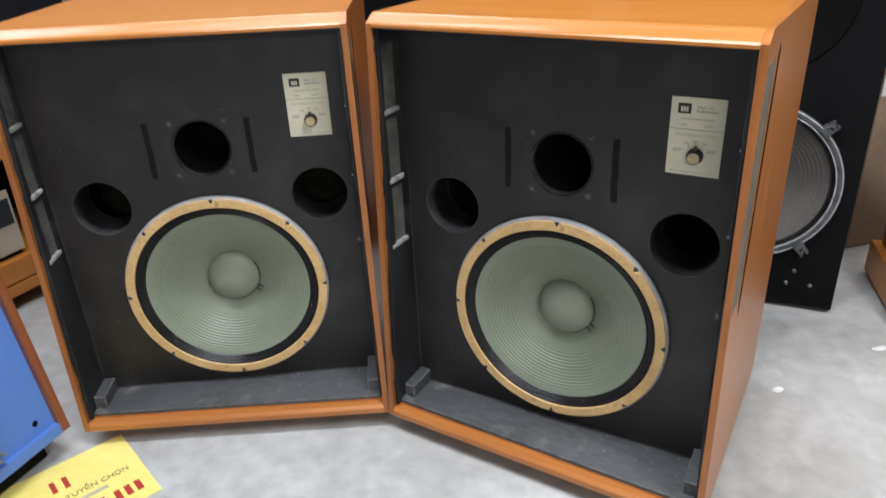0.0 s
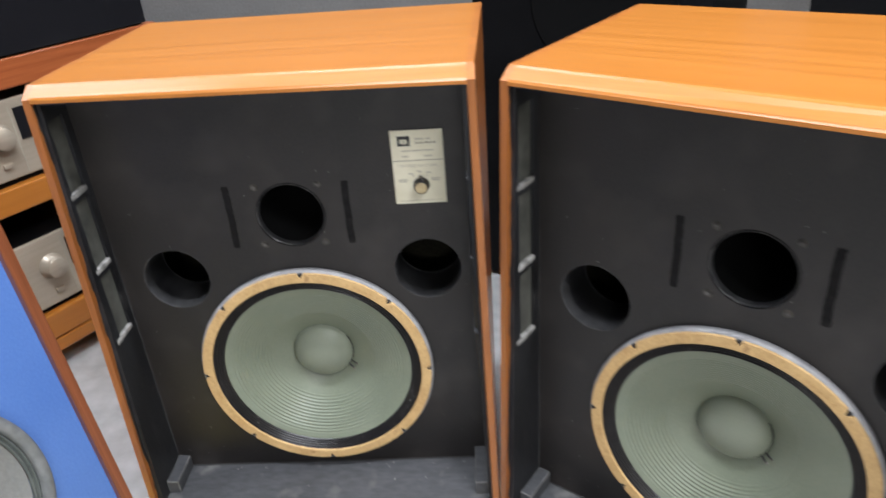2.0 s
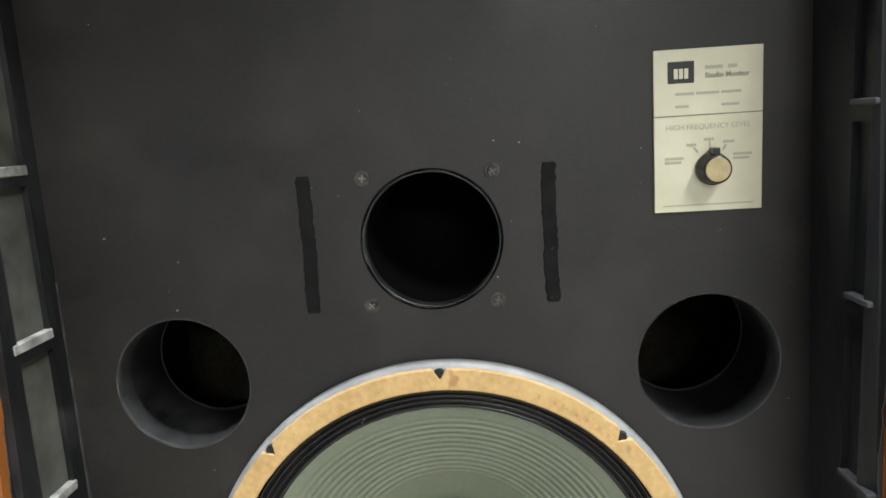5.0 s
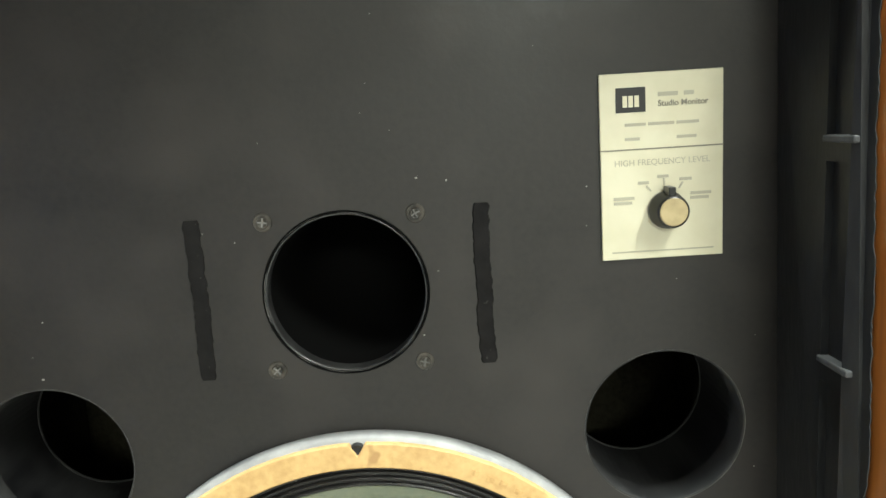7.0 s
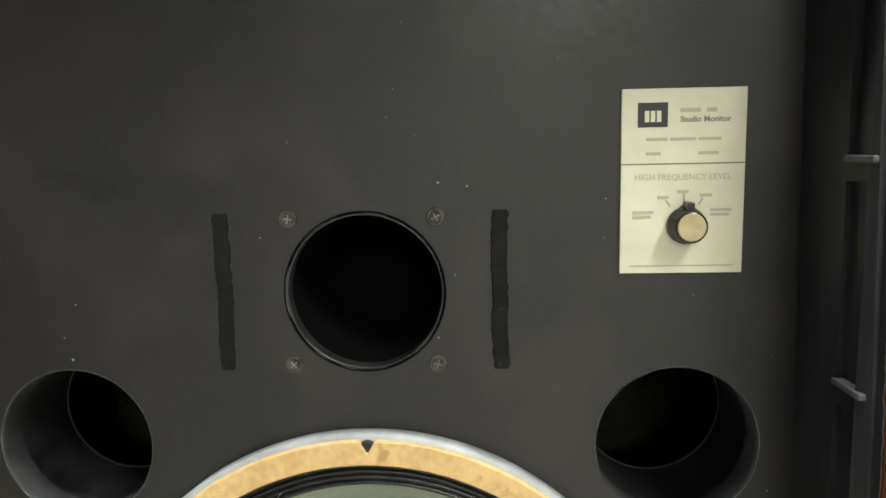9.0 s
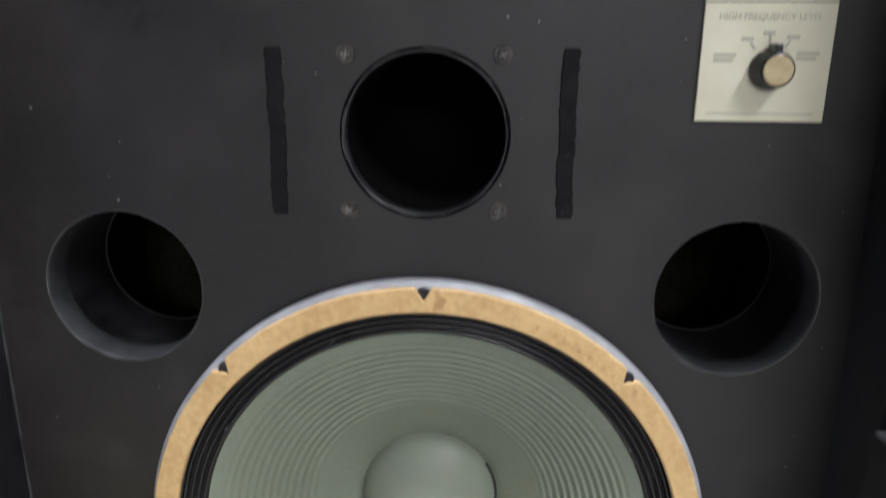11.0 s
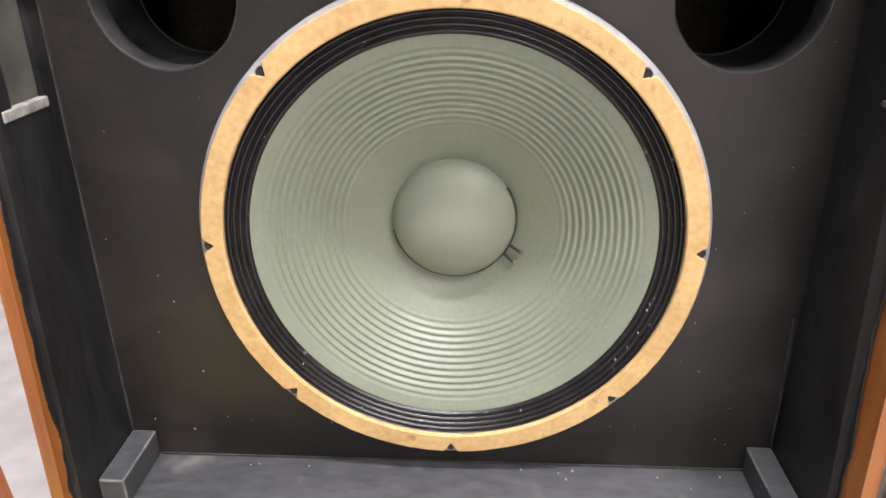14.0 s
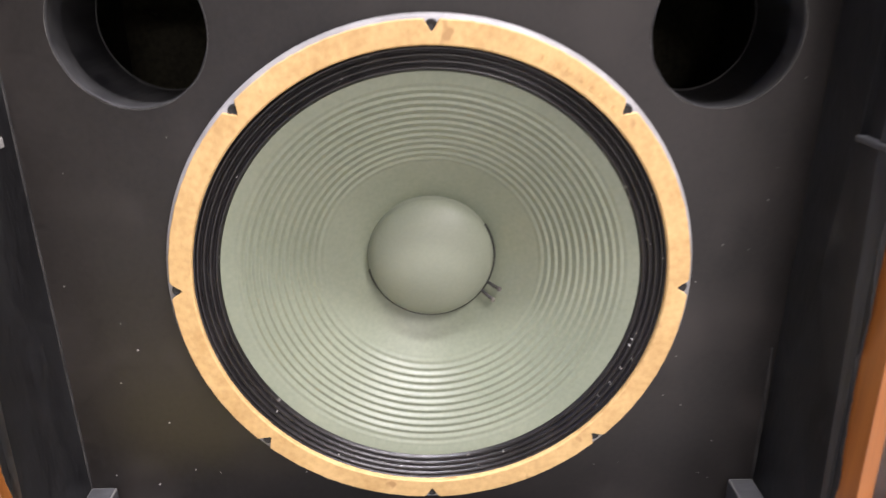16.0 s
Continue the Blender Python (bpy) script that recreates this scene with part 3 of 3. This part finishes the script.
    for x, z in ((-0.0477, 0.335), (0.0467, 0.335), (-0.0479, 0.2395), (0.0465, 0.2395)):
        sc = part("screw_washer", turned([(0, -0.0008), (0.0056, -0.0008), (0.006, 0.0)], x, ZC + z, 20), BLACKSTEEL, s, "dull dark steel screw")
        part("screw_head", turned([(0, -0.0012), (0.0014, -0.0012), (0.0034, -0.0020), (0.0038, -0.0008)], x, ZC + z, 14), BLACKSTEEL, sc)
        turn = Matrix.Translation((x, 0, ZC + z)) @ Matrix.Rotation(60 * x + 9 * z, 4, "Y")
        cross = box(boxed(-0.0030, 0.0030, -0.0021, -0.0012, -0.0005, 0.0005), -0.0005, 0.0005, -0.0022, -0.0012, -0.0030, 0.0030)
        bmesh.ops.transform(cross, matrix=turn, verts=cross.verts[:])
        part("screw_cross", cross, WORNEDGE, sc)
    for x in (-0.092, 0.087):
        part("felt_strip", felt_strip(x, 0.0052, ZC + 0.236, ZC + 0.339, 12 + int(100 * x)), FELT, s, "narrow black felt strip")
    woofer(s, ZC)
    control_plate(s)
    # dust specks
    rnd = random.Random(4)
    bm = bmesh.new()
    for _ in range(80):
        x, z = rnd.uniform(-0.28, 0.26), ZC + rnd.uniform(-0.2, 0.48)
        if math.hypot(x, z - ZC) < 0.2 or any(math.hypot(x - h[0], z - h[1]) < h[2] + 0.003 for h in holes):
            continue
        r = rnd.choice((0.0002, 0.0002, 0.0003, 0.0003, 0.0005))
        box(bm, x - r, x + r * rnd.uniform(0.5, 2), -0.0006, 0.0, z - r, z + r)
    for _ in range(22):                        # fluff caught in the pleats
        a, q = rnd.uniform(0, 2 * math.pi), rnd.uniform(0.161, 0.174)
        x, z, r = q * math.cos(a), ZC + q * math.sin(a), rnd.uniform(0.00015, 0.0004)
        box(bm, x - r, x + r * rnd.uniform(0.5, 2.5), -0.0090, -0.0050, z - r, z + r * rnd.uniform(0.5, 2))
    for _ in range(14):
        x, y = rnd.uniform(-0.26, 0.26), rnd.uniform(-0.06, -0.004)
        r = rnd.uniform(0.0004, 0.0010)
        box(bm, x - r, x + r, y - r, y + r * rnd.uniform(0.5, 3), ZC - 0.2156, ZC - 0.2148)
    tagged(part("dust_specks", bm, SPECK, s, "scattered pale dust specks"), kind="stuff")
    return s


left = studio_monitor(pose(0, 0, 0), "orange walnut studio monitor with open black front and green-grey woofer")
right = copy_thing(left, pose(0.6065, -0.2173, 0, 0, 0, -34.2))
tagged(right, "orange walnut studio monitor turned inwards beside its twin, open black front")

chip = bmesh.new()
for k in range(3):
    bmesh.ops.create_icosphere(chip, subdivisions=2, radius=0.5, matrix=Matrix.Translation((0.046 + 0.008 * k, -0.0826, 0.0555 - 0.001 * k)) @ Matrix.Diagonal((0.016, 0.0016, 0.009 - 0.002 * k, 1)))
part("paint_chip", chip, WHITE, left, "pale chip on the black board's front edge")


# ---- other loudspeakers ----
def clamp_driver(parent, cx, cz, R, rim_mat, cone_mat, cap_mat, clamps, cap_r=0.05, sur=0.09, edge_mat=None, sur_mat=SURROUND):
    d = part("driver", turned([(R * 0.9, 0.0), (R, 0.0), (R, -0.012), (R * 0.985, -0.016), (R * 0.93, -0.016), (R * 0.915, -0.012), (R * 0.905, -0.006), (R * 0.9, 0.0)], cx, cz, 96), rim_mat, parent, "ring-framed bass driver", True)
    if edge_mat:
        for k, y in ((0.985, -0.0165), (0.918, -0.0150)):
            part("rim_edge", turned([(R * k + 0.0022, y + 0.002), (R * k + 0.0014, y - 0.0006), (R * k - 0.0014, y - 0.0006), (R * k - 0.0022, y + 0.002)], cx, cz, 96), edge_mat, d, "bright machined edge", True)
    prof = [(R * 0.905, -0.007)]
    for i in range(25):
        u = i / 24
        prof.append((R * (0.905 - sur * u), -0.006 - 0.004 * abs(math.sin(u * math.pi * 2))))
    part("surround", turned(prof, cx, cz, 96), sur_mat, d, "", True)
    prof = []
    for i in range(121):
        u = i / 120
        r = R * (0.905 - sur) - (R * (0.905 - sur) - cap_r * 0.9) * u
        prof.append((r, -0.004 + 0.06 * u + (0.0004 * math.sin(u * 80) if 0.1 < u < 0.6 else 0)))
    part("cone", turned(prof, cx, cz, 96), cone_mat, d, "", True)
    part("dust_cap", turned([(cap_r * math.cos(t * math.pi / 24), 0.052 - 0.02 * math.sin(t * math.pi / 24)) for t in range(12)] + [(0, 0.032)], cx, cz, 64), cap_mat, d, "", True)
    for deg in clamps:
        rot = Matrix.Translation((cx, 0, cz)) @ Matrix.Rotation(radians(-deg), 4, "Y")
        bm = bmesh.new()
        box(bm, -0.012, 0.012, -0.022, 0.0, R - 0.010, R + 0.009, 0.002)
        box(bm, -0.010, -0.004, -0.026, -0.004, R + 0.005, R + 0.026, 0.002)
        box(bm, 0.004, 0.010, -0.026, -0.004, R + 0.005, R + 0.026, 0.002)
        bmesh.ops.transform(bm, matrix=rot, verts=bm.verts[:])
        c = part("clamp", bm, rim_mat, d, "cast metal clamp")
        bm = turned([(0, -0.020), (0.004, -0.020), (0.005, -0.017), (0.005, 0.0)], 0, R + 0.017, 12)
        bmesh.ops.transform(bm, matrix=rot, verts=bm.verts[:])
        part("clamp_bolt", bm, STEEL, c)
    return d


def blue_speaker(m):
    s = thing("blue_speaker", m, "tilted loudspeaker with bright blue baffle in reddish wooden case", "loudspeaker")
    W, Hh = 0.58, 0.73
    for x0, x1 in ((-W, -W + 0.018), (-0.018, 0)):
        part("side_panel", boxed(x0, x1, -0.012, 0.41, 0.0, Hh - 0.035, 0.0015), REDWOOD, s, "reddish brown wooden side")
    part("top_panel", boxed(-W - 0.003, 0.003, -0.018, 0.41, Hh - 0.035, Hh, 0.005), ORANGE_TOP, s, "orange wooden top")
    part("bottom_panel", boxed(-W + 0.018, -0.018, -0.012, 0.41, 0.0, 0.022, 0.001), BLUE, s, "blue painted bottom ledge")
    part("back_panel", boxed(-W + 0.018, -0.018, 0.39, 0.409, 0.022, Hh - 0.035), MATT_BLACK, s)
    outline = [(-W + 0.018, 0.022), (-0.018, 0.022), (-0.018, Hh - 0.035), (-W + 0.018, Hh - 0.035)]
    part("baffle", pierced(outline, [(-0.120, 0.526, 0.046), (-0.460, 0.526, 0.046), (-0.292, 0.210, 0.181)], [], 0, 0.02), BLUE, s, "bright blue painted baffle")
    for x in (-0.120, -0.460):
        part("port_tube", turned([(0.046, 0.019), (0.046, 0.13), (0.0, 0.131)], x, 0.526, 48), TUBE, s, "", True)
    clamp_driver(s, -0.292, 0.210, 0.2, GREYRIM, GREYCONE, GREYCONE, (42, -42, 138, 222), 0.05, 0.06, None, GREYROLL)
    for x, z in ((-0.073, 0.567), (-0.053, 0.046)):
        # flat discs, their dark colour standing for the shade of holes
        part("bolt_hole", turned([(0, -0.001), (0.005, -0.001), (0.006, 0.0)], x, z, 16), VOID, s)
    # assumed wooden prop; the shade under the case is put into its black
    part("front_prop", boxed(-W + 0.04, -0.04, 0.03, 0.09, -0.044, -0.0002), MATT_BLACK, s, "block under the front, its black standing for shade")
    return s


BLUE_AT = pose(-0.338, -0.100, 0.055, 0, 0, 65) @ pose(0, 0, 0, -7.4, 0, 0)
blue_speaker(BLUE_AT)
tag = thing("paper_tag", BLUE_AT @ pose(-0.057, 0, 0.553), "blank manila paper tag hanging on thin string", "tag")
bm = pierced([(-0.0155, -0.094), (0.0155, -0.094), (0.0155, -0.010), (0.008, 0.0), (-0.008, 0.0), (-0.0155, -0.010)], [(0, -0.008, 0.0025)], [], -0.0045, -0.0035)
bmesh.ops.transform(bm, matrix=pose(0, 0, 0, 0, 5, 0), verts=bm.verts[:])
part("tag_card", bm, TAGPAPER, tag)
wire("string", [(0, -0.0045, -0.008), (-0.008, -0.008, 0.03), (-0.022, -0.004, 0.075), (-0.026, -0.002, 0.11)], 0.0006, STRING, tag)


def black_speaker(m, cone_mat, cap_mat, label, dz=0.325):
    s = thing("black_speaker", m, label, "loudspeaker", "row of black speakers")
    part("cabinet", boxed(-0.52, 0.02, 0.10, 0.45, 0.012, 1.05, 0.003), MATT_BLACK, s, "matt black cabinet")
    part("cabinet_rim", pierced([(-0.52, 0.012), (0.02, 0.012), (0.02, 1.05), (-0.52, 1.05)], [], [(-0.50, 0.0, 0.03, 1.03)], 0.0198, 0.0998), MATT_BLACK, s)
    part("baffle", pierced([(-0.52, 0.012), (0.02, 0.012), (0.02, 1.05), (-0.52, 1.05)], [(-0.21, 0.74, 0.16), (-0.2, dz, 0.172)], [], 0, 0.0195), MATT_BLACK, s, "matt black baffle")
    part("horn_mouth", turned([(0.160, 0.0), (0.163, -0.002), (0.158, -0.002), (0.12, 0.0185), (0.0, 0.019)], -0.21, 0.74, 64), VOID, s, "round black horn mouth", True)
    part("foot_rail", boxed(-0.42, 0.0, 0.03, 0.4, 0, 0.012), MATT_BLACK, s)
    clamp_driver(s, -0.2, dz, 0.19, RIMGREY, cone_mat, cap_mat, (45, -45, 140, 220), 0.055, 0.05, BRIGHT)
    for x, z in ((-0.088, 0.07), (-0.035, 0.07), (-0.075, 0.105)):
        part("bolt", turned([(0, -0.004), (0.003, -0.004), (0.005, -0.001), (0.005, 0)], x, z, 14), STEEL, s, "small bright bolt")
    return s


BLUECAP = material("blue_grey_cap", (0.10, 0.105, 0.13), 0.5)
black_speaker(pose(1.357, 0.15, 0, 0, 0, -28), DARKCONE, DARKCONE, "tall matt black speaker with clamped grey bass driver")
black_speaker(pose(0.750, 0.530, 0, 0, 0, -28), PALECONE, BLUECAP, "tall matt black speaker with pale ribbed cone behind the monitors", 0.36)

# ---- amplifiers in a wooden rack ----
RACK = pose(-0.72, 0.43, 0, 0, 0, 60)
rack = thing("amplifier_rack", RACK, "orange wooden rack holding silver amplifiers", "rack")
for z0, z1, nm in ((0.046, 0.079, "drawer_board"), (0.083, 0.145, "shelf_board"), (0.405, 0.460, "shelf_board"), (0.662, 0.722, "shelf_board")):
    part(nm, boxed(-0.33, 0.46, 0, 0.36, z0, z1, 0.003), RED_SHELF if z0 > 0.6 else WOOD_X, rack, "reddish wooden shelf board" if z0 > 0.6 else "orange wooden shelf board")
for x in (-0.33, 0.44):
    part("upright", boxed(x, x + 0.02, 0.015, 0.36, 0, 0.7), MATT_BLACK, rack, "black upright")
part("rack_back", boxed(-0.31, 0.44, 0.345, 0.36, 0.0, 0.7), MATT_BLACK, rack)


def amplifier(m):
    a = thing("amplifier", m, "silver stereo amplifier with large knob on wooden shelf", "amplifier", "stacked amplifiers")
    part("case", boxed(-0.30, 0.13, 0.022, 0.33, 0.0, 0.175, 0.002), MATT_BLACK, a, "black metal case")
    f = part("faceplate", boxed(-0.305, 0.135, 0.012, 0.0215, 0.014, 0.180, 0.0015), SILVER, a, "champagne silver faceplate")
    part("display", boxed(0.075, 0.128, 0.0100, 0.0118, 0.090, 0.160, 0.0005), GLOSSBLACK, f, "black display window")
    part("panel_groove", boxed(0.066, 0.068, 0.0110, 0.0118, 0.02, 0.165), GREYINK, f)
    k = part("knob", turned([(0.03, 0.0115), (0.03, 0.008), (0.0245, 0.007), (0.0235, -0.014), (0.022, -0.016), (0, -0.016)], 0.028, 0.108, 48), SILVER, f, "silver volume knob", True)
    part("push_button", boxed(0.016, 0.036, 0.004, 0.0118, 0.042, 0.052, 0.001), SILVER, f)
    for x in (-0.06, -0.13, -0.2):
        part("small_knob", turned([(0.014, 0.0115), (0.013, -0.006), (0, -0.007)], x, 0.06, 32), SILVER, f, "", True)
    return a


amp = amplifier(RACK @ pose(0, 0, 0.145))
copy_thing(amp, RACK @ pose(-0.012, 0, 0.46))
t = thing("tuner", RACK @ pose(0, 0, 0.722), "black tuner on top of the wooden rack", "tuner")
part("case", boxed(-0.3, 0.43, 0.01, 0.33, 0, 0.15, 0.002), MATT_BLACK, t)
part("faceplate", boxed(-0.305, 0.435, 0.0, 0.0095, 0.005, 0.148, 0.001), GLOSSBLACK, t)

# ---- card on the floor ----
CARD = pose(-0.253, -0.075, 0.0, 0, 0, 37)
card = thing("price_card", CARD, "yellow printed card lying flat on concrete floor", "card")
part("sheet", boxed(-0.30, 0, -0.21, 0, 0.0005, 0.0018), YELLOW, card, "yellow card sheet")


def lettering(text, size, x, y, mat, name):
    cu = bpy.data.curves.new(name, "FONT")
    cu.body, cu.size, cu.extrude, cu.align_x, cu.offset = text, size, 0.0002, "RIGHT", 0.0001
    tmp = new(name, cu)
    me = bpy.data.meshes.new_from_object(tmp)
    bpy.data.objects.remove(tmp)
    me.materials.clear()
    me.materials.append(mat)
    ob = new(name, me)
    ob.parent, ob.location = card, (x, y, 0.0022)
    return ob


lettering("\u00c2M THANH TUY\u1ec2N CH\u1eccN", 0.0175, -0.024, -0.113, CARDINK, "lettering")
for x0, x1 in ((-0.20, -0.13), (-0.122, -0.07)):
    part("print_bar", boxed(x0, x1, -0.134, -0.126, 0.0017, 0.0023), GREYINK, card)
for i in range(10):
    x = -0.022 - 0.0185 * i - (0.008 if i > 2 else 0) - (0.008 if i > 5 else 0)
    part("number_bar", boxed(x - 0.0108, x, -0.182, -0.153, 0.0017, 0.0023), RED, card)
part("print_mark", boxed(-0.152, -0.143, -0.081, -0.046, 0.0017, 0.0023), RED, card)
part("print_mark", boxed(-0.130, -0.121, -0.081, -0.046, 0.0017, 0.0023), RED, card)

# ---- far side: carton, terminal box, litter ----
c = thing("carton", pose(1.62, 0.47, 0, 0, 0, 10), "plain brown cardboard carton standing on the floor", "carton")
part("carton_body", boxed(0, 0.6, 0, 0.5, 0, 0.62, 0.004), CARTON, c)
part("carton_flap", boxed(0.0, 0.6, -0.003, 0.24, 0.621, 0.626), CARTON, c)
part("tape", boxed(0.0, 0.6, -0.0015, 0.0, 0.44, 0.50), WHITE, c, "printed pale tape")
d = thing("wooden_case", pose(1.475, 0.045, 0, 0, 0, -20), "open wooden case with red terminals and white cable", "case")
part("case_body", boxed(0, 0.4, 0, 0.3, 0.012, 0.10, 0.004), WOOD_X, d, "orange wooden base")
part("case_back", boxed(0.02, 0.38, 0.02, 0.28, 0.10, 0.42, 0.004), REDWOOD, d, "dark brown box")
part("case_foot", boxed(0.02, 0.38, 0.02, 0.28, 0, 0.012), MATT_BLACK, d)
for z in (0.19, 0.36):
    part("terminal", turned([(0, -0.03), (0.012, -0.03), (0.014, -0.01), (0.014, 0.02)], 0.03, z, 20), REDPLASTIC, d, "red plastic terminal", True)
wire("cable", [(0.03, -0.03, 0.2), (0.0, -0.06, 0.25), (0.01, -0.05, 0.32), (0.03, -0.02, 0.36)], 0.004, WHITE, d, "white cable")
for x, y, r, sx in ((1.104, -0.125, 20, 0.020), (1.40, -0.016, 5, 0.03)):
    l = thing("paper_scrap", pose(x, y, 0, 0, 0, r), "small crumpled white paper scrap on floor", "litter", "paper scraps")
    bm = bmesh.new()
    bmesh.ops.create_icosphere(bm, subdivisions=2, radius=0.01)
    for v in bm.verts:
        v.co = Vector((v.co.x * sx / 0.01 * 0.7, v.co.y * 0.8, max(0.0003, 0.003 + v.co.z * 0.35))) * (1 + 0.25 * noise.noise(v.co * 300))
    part("scrap", bm, WHITE, l)
